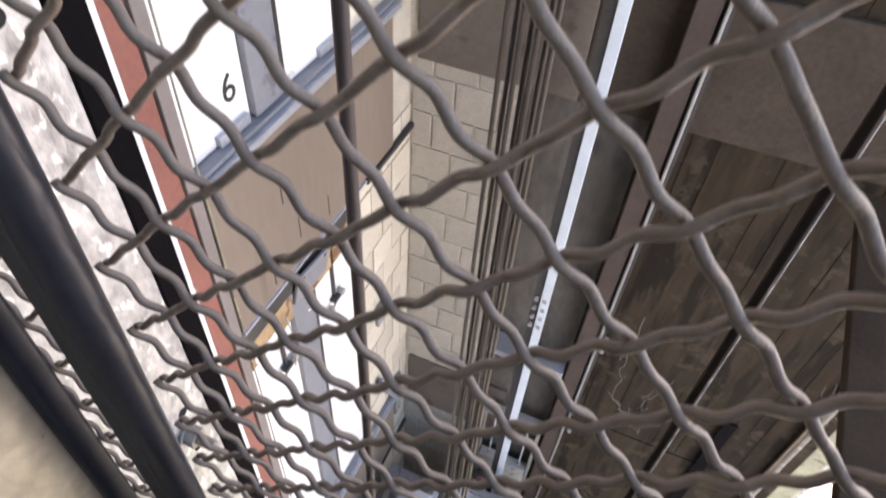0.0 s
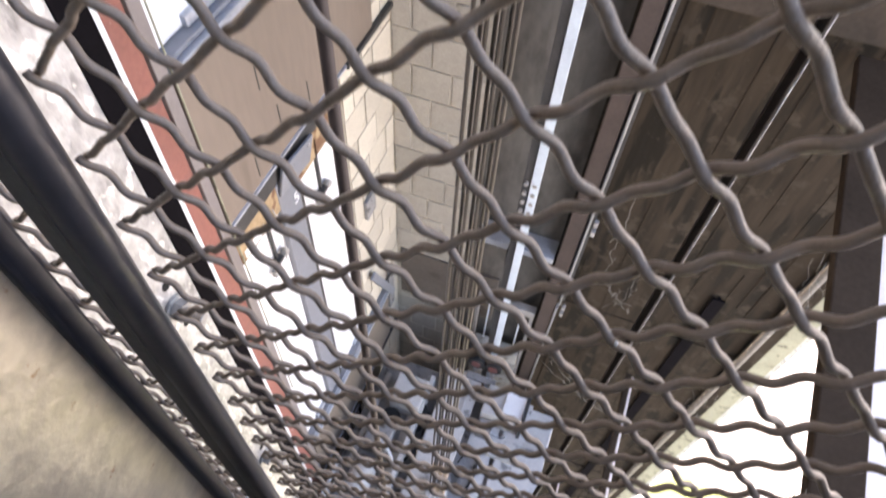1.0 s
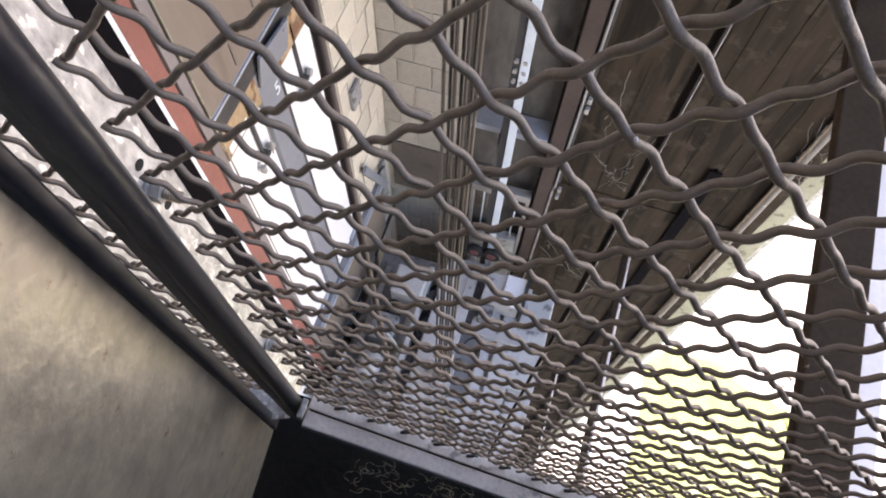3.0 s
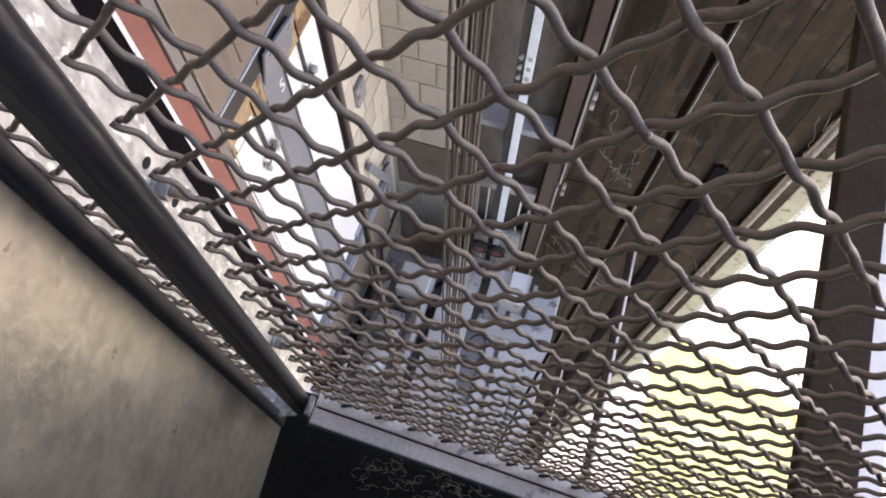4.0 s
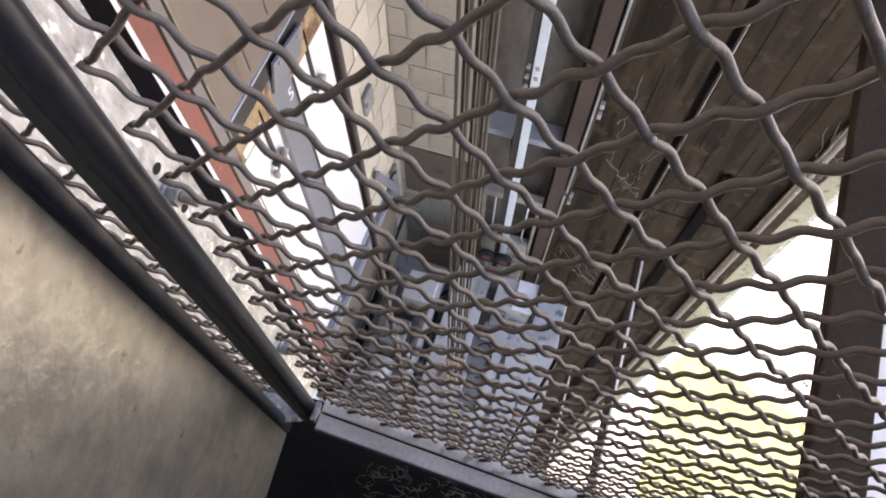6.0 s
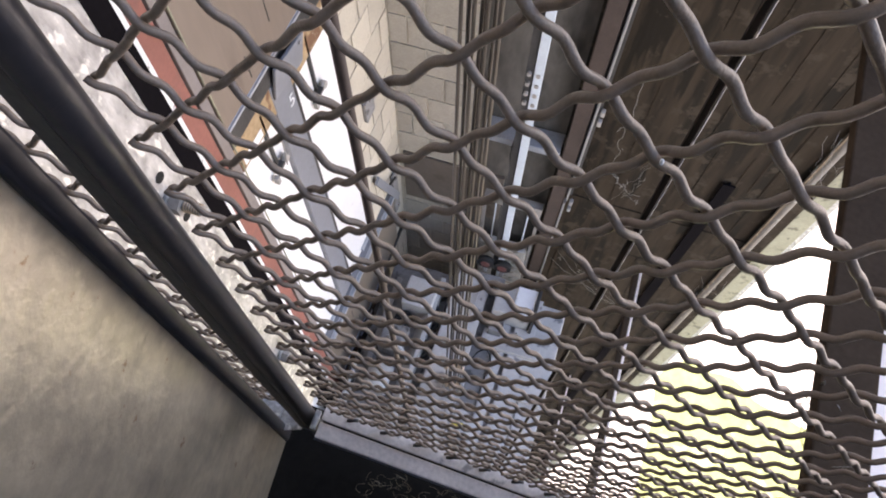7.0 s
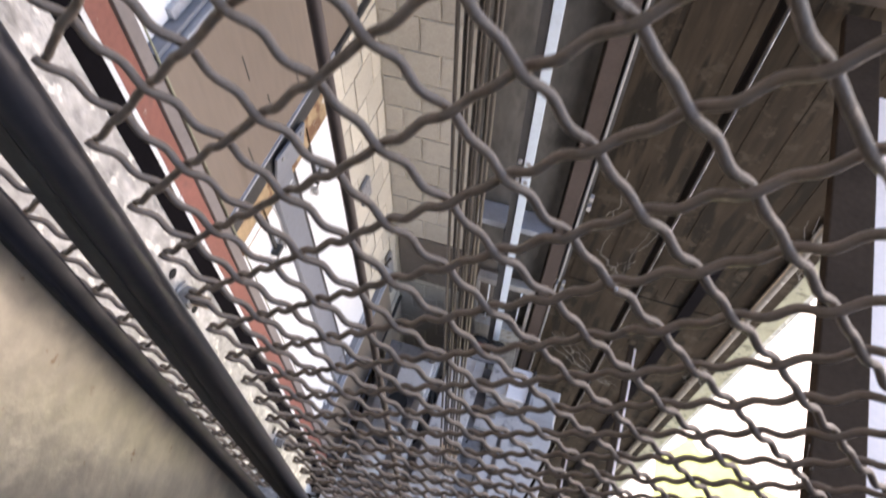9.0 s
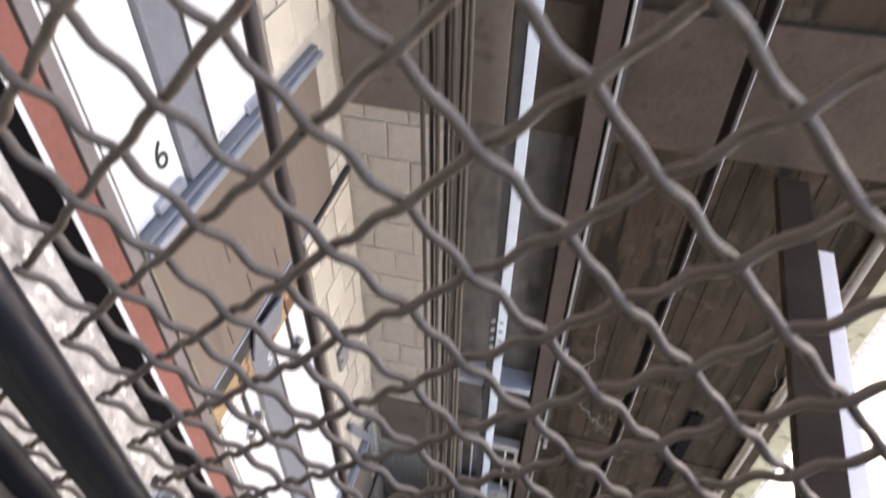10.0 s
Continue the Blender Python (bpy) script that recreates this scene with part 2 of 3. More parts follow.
# form-board ridges on the concrete
ridge_rng = random.Random(11)
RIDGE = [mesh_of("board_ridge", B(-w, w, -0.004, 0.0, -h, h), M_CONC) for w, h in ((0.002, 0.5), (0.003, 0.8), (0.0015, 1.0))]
x = 0.22
while x < 1.22:
    for z in (-6.6, -4.6, -2.6, -0.6):
        if ridge_rng.random() < 0.6:
            ob = new("board_ridge", RIDGE[ridge_rng.randrange(3)])
            ob.location = (x + ridge_rng.uniform(-0.006, 0.006), YB, z + ridge_rng.uniform(-0.5, 0.5))
            ob.parent = bpy.data.objects["wall_north"]
    x += ridge_rng.uniform(0.07, 0.13)

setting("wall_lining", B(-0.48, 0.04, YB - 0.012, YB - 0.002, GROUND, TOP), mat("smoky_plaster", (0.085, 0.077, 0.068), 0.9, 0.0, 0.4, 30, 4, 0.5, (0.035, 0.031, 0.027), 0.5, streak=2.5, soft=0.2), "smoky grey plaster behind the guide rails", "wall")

# ring beams of brown concrete at every floor
for n, z in LEVELS.items():
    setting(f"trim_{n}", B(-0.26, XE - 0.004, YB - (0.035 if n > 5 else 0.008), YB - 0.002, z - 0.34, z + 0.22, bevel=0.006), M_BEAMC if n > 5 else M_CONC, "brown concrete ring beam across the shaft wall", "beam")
    # left end of the same beam, painted lighter where it looks better lit
    setting(f"trim_plaster_{n}", B(XL + 0.02, -0.263, YB - 0.037, YB - 0.002, z - 0.34, z + 0.22, bevel=0.006), M_BEAMC_LIT, "left end of the brown concrete beam, its lit look in the colour", "beam")

# pale edge of the opening where the wall ends
edge = thing("trim_opening", "weathered pale frame along the end of the shaft wall", "frame", kind="structure", at=(XE, YB, 0))
for nm, x0, x1, y0, y1, m in (("frame_strip", -0.015, 0.045, -0.03, -0.003, M_CONC), ("frame_board", 0.049, 0.155, -0.02, 0.2, M_CREAM), ("frame_edge", 0.159, 0.20, 0.0, 0.2, M_GALV)):
    part(nm, B(x0, x1, y0, y1, GROUND, TOP, bevel=0.004), m, edge)
part("conduit", rod(bmesh.new(), (-0.045, -0.033, GROUND), (-0.045, -0.033, TOP), 0.026, 16), M_PIPE, edge, "dusty grey-brown pipe")

# wooden-brown steel beams across the open side, one at every floor
for n, z in LEVELS.items():
    if n > 6:
        continue
    b = thing("cross_beam", "dark brown painted steel beam beside the open side", "beam", "cross beams", at=(0.775 if n == 6 else 0.81, 0.0, z - 0.37))
    b.rotation_euler = (0, 0, -0.06 if n == 6 else 0)
    w0, w1 = (-0.062, 0.062) if n == 6 else (-0.028, 0.012)
    part("web", B(w0, w1, 0.03, YB - 0.05, -0.04, 0.0, bevel=0.006), M_BEAM, b)
    # pale colour stands in for skylight on the beam's outer face
    part("cover_strip", B(w1 + 0.003, w1 + (0.056 if n == 6 else 0.02), 0.03, 1.76 if n == 6 else YB - 0.06, -0.03, -0.015, bevel=0.003), M_STRIP, b, "pale strip painted as the beam's lit side")

# ---- landing side, floor by floor ----
DOOR_H = 2.17


def numeral(text, size, place, material, parent):
    cu = bpy.data.curves.new("numeral", "FONT")
    cu.body, cu.size, cu.extrude, cu.align_x, cu.align_y = text, size, 0.001, "CENTER", "CENTER"
    tmp = new("numeral_curve", cu)
    me = bpy.data.meshes.new_from_object(tmp.evaluated_get(bpy.context.evaluated_depsgraph_get()))
    bpy.data.objects.remove(tmp)
    bpy.data.curves.remove(cu)
    me.materials.clear()
    me.materials.append(material)
    ob = new("numeral", me)
    ob.matrix_world = Matrix.Translation(place) @ Euler((radians(90), 0, radians(90))).to_matrix().to_4x4()
    ob.parent = parent
    return ob


def landing(n, z):
    fa = thing(f"fascia_{n}", "tan painted steel fascia below a landing sill", "panel", kind="structure")
    part("fascia_panel", B(XL - 0.03, XL, 0.81, 1.97, z - 0.685, z - 0.035, bevel=0.003), M_FASCIA, fa)
    part("fascia_flange", B(XL - 0.03, XL + 0.006, 0.80, 1.70, z - 0.70, z - 0.688), M_SILL, fa, "pale lower edge")
    # dark strip drawn in for the shadow line below the fascia's far end
    part("fascia_bar", B(XL - 0.03, XL + 0.012, 1.703, 2.17, z - 0.715, z - 0.688, bevel=0.003), M_DARKST, fa, "dark strip drawn for the shadow line")
    for y, zz in ((1.02, -0.60), (1.20, -0.52), (1.40, -0.58), (1.62, -0.45), (1.13, -0.30)):
        part("slot", B(XL + 0.0005, XL + 0.002, y - 0.0025, y + 0.0025, z + zz - 0.05, z + zz + 0.045), M_DARKST, fa, "dark vertical scratch")
    si = thing(f"sill_{n}", "grooved blue-grey metal landing sill", "sill", kind="structure")
    part("sill_nose", B(XL - 0.035, XL + 0.03, 0.80, 1.99, z - 0.031, z - 0.004, bevel=0.003), M_SILL, si)
    part("sill_top", B(XL - 0.055, XL + 0.01, 0.80, 1.99, z - 0.002, z + 0.014, bevel=0.002), M_BLUE, si)
    for y in (0.93, 1.46):
        part("sill_step", B(XL - 0.045, XL - 0.012, y, y + 0.14, z + 0.016, z + 0.05, bevel=0.003), M_SILL, si)
    d = thing(f"door_{n}", "white two-panel sliding landing door, closed", "door", kind="structure")
    part("door_panel", B(XL - 0.058, XL - 0.03, 0.82, 1.09, z + 0.018, z + DOOR_H - 0.20, bevel=0.002), M_WHITE, d)
    part("door_edge", B(XL - 0.052, XL - 0.008, 1.094, 1.235, z + 0.018, z + DOOR_H - 0.12, bevel=0.004), M_BLUE, d, "blue-grey leading edge")
    part("door_gap", B(XL - 0.055, XL - 0.015, 1.24, 1.262, z + 0.018, z + DOOR_H - 0.14), M_DARKST, d, "dark strip in the door gap")
    part("door_panel", B(XL - 0.058, XL - 0.028, 1.27, 1.645, z + 0.018, z + DOOR_H - 0.06, bevel=0.002), M_WHITE, d)
    numeral(str(n), 0.12 if n != 5 else 0.085, (XL - 0.0285, 1.022, z + 0.150) if n != 5 else (XL - 0.0055, 1.20, z + DOOR_H - 0.30), M_INK if n != 5 else M_PALE, d)
    h = z + DOOR_H
    g = thing("door_track", "dark landing door track with a rusty ochre header board", "door gear", "door tracks")
    part("track", B(XL - 0.05, XL - 0.006, 0.81, 1.64, h - 0.115, h - 0.012, bevel=0.004), M_DARKST, g)
    cv = part("cover", B(-0.004, 0.010, -0.12, 0.12, -0.10, 0.045, bevel=0.004), M_BLUE, g, "bent blue-grey cover")
    cv.location, cv.rotation_euler = (XL + 0.006, 1.23, h - 0.10), (radians(-9), radians(8), 0)
    for yy in (-0.08, 0.08):
        part("screw", rod(bmesh.new(), (0.010, yy, 0.02), (0.016, yy, 0.02), 0.008, 6, False), M_RAILBAR, cv)
    part("track_angle", B(XL - 0.012, XL + 0.0, 0.82, 1.66, h - 0.010, h - 0.004), M_SILL, g, "pale angle over the track")
    part("flaked_paint", B(XL - 0.011, XL - 0.010, 0.84, 0.98, h - 0.245, h - 0.205), M_WHITE, g, "flaked white paint")
    part("header_board", B(XL - 0.056, XL - 0.012, 0.815, 1.64, h - 0.26, h - 0.119, bevel=0.003), M_RUST, g, "rusty ochre board")
    for y in (1.0, 1.40):
        lock = part("hanger", B(XL - 0.026, XL + 0.006, y - 0.03, y + 0.022, h - 0.485, h - 0.465, bevel=0.003), M_DARKST, g)
        part("bracket", B(XL - 0.026, XL - 0.012, y - 0.006, y + 0.006, h - 0.465, h - 0.16), M_DARKST, lock)
        part("lever", rod(bmesh.new(), (XL - 0.005, y - 0.05, h - 0.52), (XL - 0.002, y + 0.04, h - 0.455), 0.005, 8), M_RAILBAR, lock)
        part("latch", B(XL - 0.02, XL + 0.004, y - 0.055, y - 0.034, h - 0.535, h - 0.495, bevel=0.004), M_RAILBAR, lock)
        part("roller", rod(bmesh.new(), (XL - 0.02, y + 0.045, h - 0.48), (XL + 0.004, y + 0.045, h - 0.48), 0.018), M_RAILBAR, lock)
        if y == 1.0:
            part("cable", tube(bmesh.new(), [(XL + 0.012, y + 0.02 + 0.02 * math.sin(3 * s), h - 0.16 - 0.33 * s) for s in (i / 10 for i in range(11))], 0.003, 6), M_RAILBAR, lock)


def pier_bracket(z):
    """A steel landing bracket bolted to the block pier beside a sill."""
    b = thing("pier_bracket", "dark grey steel bracket bolted to the block pier", "bracket", "pier brackets", at=(XL, 0, z))
    plate = part("plate", B(-0.004, 0.016, 1.97, 2.05, -0.30, 0.16, bevel=0.003), M_CARD, b)
    for zz in (-0.24, 0.10):
        part("bolt", rod(bmesh.new(), (0.012, 2.01, zz), (0.028, 2.01, zz), 0.012, 6, False), M_RAILBAR, plate)
    arm = bmesh.new()
    prism(arm, [(1.70, 0.50), (1.75, 0.52), (2.03, -0.10), (1.98, -0.12)], "x", 0.018, 0.034)
    part("arm", arm, M_BLUE, b)
    part("strut", rod(bmesh.new(), (0.02, 1.86, 0.20), (0.02, 2.0, 0.14), 0.009, 10), M_DARKST, b)


def pier_plate(z):
    """A small weathered cover plate on the block pier."""
    p = thing("pier_plate", "small weathered grey cover plate on the block pier", "plate", "pier plates", at=(XL, 1.81, z))
    pl = part("plate", B(-0.010, 0.012, -0.055, 0.055, -0.075, 0.075, bevel=0.004), M_CARD, p)
    part("screw", rod(bmesh.new(), (0.010, 0.0, 0.05), (0.018, 0.0, 0.05), 0.008, 6, False), M_RAILBAR, pl)


for n, z in LEVELS.items():
    landing(n, z)
    if n in (4, 5, 6):
        pier_plate(z + 1.11)
    if n in (4, 5):
        pier_bracket(z)

# column between the two shafts on the landing side
col = thing("column", "red-oxide and white painted steel column at the landing", "column", kind="structure", at=(XL, 0.6, 0))
for nm, y0, y1, x1, m in (("black_flange", -0.045, 0.034, 0.04, M_PITCH), ("white_strip", 0.05, 0.074, 0.01, M_CHIPPED), ("dark_groove", 0.036, 0.048, -0.004, M_BLUE), ("red_strip", 0.078, 0.146, 0.004, M_RED), ("jamb", 0.154, 0.195, 0.008, M_JAMB)):
    part(nm, B(-0.05, x1, y0, y1, GROUND, TOP - 0.01, bevel=0.003), m, col)
part("wire", rod(bmesh.new(), (0.014, 0.20, -1.9), (0.014, 0.20, 1.2), 0.003, 6), M_CREAM, col, "thin pale wire")
setting("wall_panel", B(XL - 0.058, XL - 0.03, -1.74, 0.54, GROUND, TOP - 0.01), M_WHITE, "white painted lining beside the cab", "wall")

# ---- guides, ropes and counterweight ----
ra = thing("guide_rail", "bright zinc guide rail with bolted joints on the back wall", "guide rail", at=(-0.16, 1.92, 0))
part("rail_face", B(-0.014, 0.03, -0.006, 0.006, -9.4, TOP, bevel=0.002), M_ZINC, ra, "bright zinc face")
# dark steel instead of zinc: the shade on this flange is in the colour
part("rail_side", B(-0.055, -0.016, 0.004, 0.016, -9.4, TOP, bevel=0.002), M_DARKST, ra, "flange with its shade put into the dark colour")
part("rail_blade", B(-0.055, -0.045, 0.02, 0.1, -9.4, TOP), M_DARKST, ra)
for z in (-1.18, -1.25, -1.32, -1.39, -6.2, -6.27, 3.6):
    for x in (-0.036, 0.008):
        part("bolt", rod(bmesh.new(), (x, -0.013, z), (x, 0.004, z), 0.012, 6, False), M_RAILBAR, ra)
for n, z in LEVELS.items():
    br = part("bracket", B(-0.26, 0.2, 0.12, 0.26, z - 2.07, z - 2.02, bevel=0.004), M_SILL, ra, "blue-grey wall bracket")
    part("gusset", B(-0.07, -0.03, 0.05, 0.118, z - 2.11, z - 1.99, bevel=0.003), M_DARKST, br)

rb = thing("rail_column", "brown painted steel column carrying a polished rail", "column", at=(0.1, 2.1, 0))
part("column_box", B(-0.045, 0.04, -0.04, 0.062, -9.4, TOP, bevel=0.005), M_BROWN, rb)
part("rail_flange", B(0.042, 0.085, -0.004, 0.006, -2.36, TOP), M_DARKST, rb)
part("polished_rail", B(0.055, 0.067, -0.05, -0.006, -2.36, TOP, bevel=0.002), M_STEEL, rb, "polished steel blade")
part("polished_rail", B(0.047, 0.06, -0.05, -0.006, -9.4, -2.40, bevel=0.002), M_STEEL, rb, "polished steel blade")
for z in (-1.6, -1.52, -2.42, -2.5, 0.9):
    part("clip", B(0.083, 0.105, -0.03, 0.0, z - 0.02, z + 0.02, bevel=0.004), M_RAILBAR, rb)

CAR_Z = -3.03
for k in range(7):
    r = thing("hoist_rope", "dark greased steel hoist rope", "rope", "hoist ropes", at=(-0.252 + 0.0155 * k, 0.90 + 0.012 * (k % 2), 0))
    part("strand", rod(bmesh.new(), (0, 0, CAR_Z - 0.12), (0, 0, TOP), 0.0055, 8), M_ROPE, r)
    part("socket", rod(bmesh.new(), (0, 0, CAR_Z - 0.16), (0, 0, CAR_Z - 0.02), 0.011, 10), M_BRASS, r)
    part("clamp", B(-0.013, 0.013, -0.02, 0.02, CAR_Z + 0.30 + 0.04 * (k % 2), CAR_Z + 0.34 + 0.04 * (k % 2), bevel=0.004), M_BRASS, r)

rd = thing("guide_rod", "slim dark vertical steel rod before the landing doors", "rod", "guide rods", at=(-0.20, 0.245, 0))
part("rod_body", rod(bmesh.new(), (0, 0, -9.0), (0, 0, TOP), 0.0070, 12), M_BROWN, rd)
rd = thing("guide_rod", "slim dark steel strip with a thin bright wire along it", "rod", "guide rods", at=(0.165, 0.212, 0))
part("rod_body", B(-0.008, -0.002, -0.003, 0.003, -9.0, TOP, bevel=0.001), M_UMBER, rd)
part("wire", rod(bmesh.new(), (0, 0, -9.0), (0, 0, TOP), 0.0011, 8), M_GALV, rd, "thin bright wire")

cw = thing("counterweight", "counterweight of stacked grey filler blocks in a steel frame", "counterweight", at=(-0.17, 2.1, -2.6))
part("top_bar", B(-0.20, 0.205, -0.03, 0.03, -0.07, 0.0, bevel=0.004), M_RAILBAR, cw)
for x in (-0.205, 0.18):
    part("stile", B(x, x + 0.022, -0.03, 0.03, -2.4, -0.072, bevel=0.003), M_RAILBAR, cw)
for x in (-0.11, 0.12):
    t = part("tie_rod", rod(bmesh.new(), (x, -0.02, -0.62), (x, -0.02, -0.07), 0.006, 8), M_ZINC, cw)
    part("nut", rod(bmesh.new(), (x, -0.02, -0.6), (x, -0.02, -0.57), 0.014, 6, False), M_RAILBAR, t)
FILL = mesh_of("filler_block", B(-0.178, 0.176, -0.045, 0.03, -0.045, 0.045, bevel=0.005), mat("filler_grey", (0.42, 0.40, 0.36), 0.8, 0, 0.2, 60, 6, 0.4, (0.25, 0.22, 0.18), 0.3, rand=0.15))
for k in range(17):
    ob = new("filler_block", FILL)
    ob.parent = cw
    ob.location = (0.003 * ((k * 7) % 3 - 1), 0.003 * ((k * 5) % 3 - 1), -0.68 - 0.094 * k)
st = thing("wall_stanchion", "dark steel stanchion on the lower shaft wall", "stanchion", at=(1.0, YB, 0))
part("flange", B(-0.035, 0.035, -0.03, -0.02, GROUND, -1.95), M_PITCH, st)
part("web", B(-0.006, 0.006, -0.019, -0.002, GROUND, -1.95), M_PITCH, st)


# ---- the neighbouring lift car, seen from above ----
car = thing("lift_car", "grey painted lift car standing lower in the neighbouring shaft", "lift car", at=(0, 0, CAR_Z))
R = -0.38
part("body", B(-0.93, 0.42, 0.20, 1.78, R - 2.25, R - 0.03, bevel=0.01), M_CAR, car)
for x0, x1, m in ((-0.93, -0.46, M_CARD), (-0.455, -0.03, M_CARD), (-0.02, 0.055, M_CAR), (0.085, 0.235, M_CAR), (0.25, 0.42, M_CAR)):
    part("roof_plate", B(x0, x1, 0.20, 1.50 if x0 > 0.2 else 1.78, R - 0.026, R + (0.04 if -0.03 < x0 < 0.2 else 0.012), bevel=0.004), m, car)
part("roof_plate", B(0.085, 0.42, 1.0, 1.46, R + 0.016, R + 0.05, bevel=0.004), M_CAR, car)
ch = part("crosshead", B(-0.425, -0.175, 0.16, 1.80, -0.235, -0.215, bevel=0.004), M_CAR, car, "pale grey crosshead beam")
part("lip", B(-0.245, -0.238, 0.16, 1.80, -0.213, -0.198), M_CAR, ch)
part("web", B(-0.42, -0.40, 0.16, 1.80, -0.36, -0.237), M_CARD, ch)
part("web", B(-0.20, -0.18, 0.16, 1.80, -0.36, -0.237), M_CARD, ch)
for y in (0.3, 0.75, 1.2, 1.6):
    part("rivet", rod(bmesh.new(), (-0.21, y, -0.216), (-0.21, y, -0.205), 0.010, 6, False), M_RAILBAR, ch)
hp = part("hitch_plate", B(-0.27, -0.14, 0.83, 0.98, -0.20, -0.17, bevel=0.004), M_GALV, car)
part("hitch_side", B(-0.275, -0.268, 0.83, 0.98, -0.30, -0.14), M_RAILBAR, hp)
# sheave in the trough with its yellow tag
sh = part("sheave", rod(bmesh.new(), (-0.10, 0.72, -0.37), (-0.10, 0.72, -0.29), 0.09, 32), M_CAR, car)
part("hub", rod(bmesh.new(), (-0.10, 0.72, -0.29), (-0.10, 0.72, -0.265), 0.03, 16), M_CARD, sh)
part("tag", B(-0.15, -0.06, 0.69, 0.715, -0.264, -0.258), M_YELLOW, sh, "yellow tag")
part("loop_cable", tube(bmesh.new(), [(-0.08 + 0.07 * math.cos(a), 1.15 + 0.13 * math.sin(a), -0.33 + 0.02 * math.sin(2 * a)) for a in (i * 0.3 - 1.6 for i in range(16))], 0.005, 6), M_RUBBER, car, "black loop of cable")
part("white_cable", tube(bmesh.new(), [(-0.17 + 0.02 * math.sin(5 * s), 0.55 + 0.5 * s, -0.2) for s in (i / 10 for i in range(11))], 0.004, 6), M_CABLE, car)
# control box and tray at the far end
cb = part("control_box", B(-0.11, 0.17, 1.52, 1.74, -0.36, -0.14, bevel=0.008), M_CAR, car)
part("box_lid", B(0.03, 0.175, 1.51, 1.745, -0.136, -0.12, bevel=0.004), M_WHITE, cb, "white lid")
part("junction_box", B(-0.10, 0.0, 1.40, 1.51, -0.36, -0.22, bevel=0.006), M_CARD, cb)
part("box_post", B(0.178, 0.20, 1.50, 1.75, -0.36, -0.10), M_DARKST, cb)
part("box_cable", tube(bmesh.new(), [(0.05 + 0.06 * math.cos(a), 1.46, -0.27 - 0.07 * math.sin(a)) for a in (i * 0.3 for i in range(11))], 0.006, 6), M_CABLE, cb)
ty = part("cable_tray", B(-0.13, 0.30, 1.31, 1.44, -0.335, -0.32, bevel=0.003), M_CAR, car)
part("tray_lip", B(-0.13, 0.30, 1.30, 1.308, -0.335, -0.28), M_CAR, ty)
# roller guides on the rail
for x in (-0.25, -0.125):
    w = part("roller_guide", rod(bmesh.new(), (x, 1.80, -0.04), (x, 1.84, -0.04), 0.062, 24), M_RUBBER, car)
    part("roller_hub", rod(bmesh.new(), (x, 1.794, -0.04), (x, 1.845, -0.04), 0.034, 20), M_WHEEL, w, "red roller hub")
    part("roller_arm", B(x - 0.015, x + 0.015, 1.81, 1.84, -0.21, -0.09, bevel=0.004), M_CARD, w)
part("roller_stand", B(-0.30, -0.08, 1.75, 1.80, -0.215, -0.19, bevel=0.004), M_CARD, car)
# door operator on the landing side
op = part("door_operator", B(-0.86, -0.56, 0.30, 1.66, R + 0.02, R + 0.06, bevel=0.006), M_CARD, car, "dusty door operator base")
part("operator_cover", prism(bmesh.new(), [(-0.60, R + 0.06), (-0.50, R + 0.06), (-0.50, R + 0.20), (-0.53, R + 0.20)], "y", 0.28, 1.66), M_CAR, op)
part("motor", rod(bmesh.new(), (-0.72, 0.72, R + 0.15), (-0.72, 0.92, R + 0.15), 0.085, 28), M_CAR, op, "pale grey motor drum")
part("motor_cap", rod(bmesh.new(), (-0.72, 0.92, R + 0.15), (-0.72, 0.96, R + 0.15), 0.06, 24), M_RUBBER, op)
bk = bmesh.new()
box(bk, -0.90, -0.88, 0.48, 0.86, R + 0.06, R + 0.24, bevel=0.006)
part("motor_bracket", bk, M_GALV, op)
for y in (0.56, 0.74):
    part("bracket_hole", rod(bmesh.new(), (-0.885, y, R + 0.16), (-0.876, y, R + 0.16), 0.035, 20), M_RUBBER, op)
part("gearbox", B(-0.80, -0.62, 1.02, 1.22, R + 0.06, R + 0.22, bevel=0.012), M_CARD, op)
part("toolbox", B(-0.74, -0.52, 1.36, 1.58, R + 0.06, R + 0.28, bevel=0.01), M_CAR, op)
part("hose", tube(bmesh.new(), [(-0.66 + 0.10 * math.cos(a), 0.98 + 0.05 * a, R + 0.16 + 0.10 * math.sin(a)) for a in (i * 0.25 for i in range(13))], 0.012, 8), M_CABLE, op, "pale bent hose")
for k in range(5):
    part("black_cable", tube(bmesh.new(), [(-0.50 + 0.05 * math.sin(2.1 * s + k), 1.05 + 0.09 * s + 0.03 * k, R + 0.10 + 0.05 * math.sin(s * 1.7 + k)) for s in (i / 3 for i in range(16))], 0.010, 6), M_RUBBER, op)
part("link_arm", B(-0.86, -0.82, 0.9, 1.6, R + 0.10, R + 0.115, bevel=0.004), M_RAILBAR, op)
part("belt_pulley", rod(bmesh.new(), (-0.70, 1.29, R + 0.10), (-0.70, 1.29, R + 0.13), 0.07, 24), M_RUBBER, op)

# ---- our own cab ----
cab = thing("cab_panel", "scuffed beige-grey sheet steel cab side panel", "panel", at=(-0.334, -0.03, 0))
cab.rotation_euler = (0, 0.022, radians(5))
part("sheet", B(-0.010, 0.0, -1.05, -0.020, -0.28, 2.2, bevel=0.002), M_SHEET, cab)
part("edge_trim", B(-0.014, 0.004, -0.018, 0.006, -0.285, 2.2, bevel=0.004), M_BAR, cab, "black edge trim")
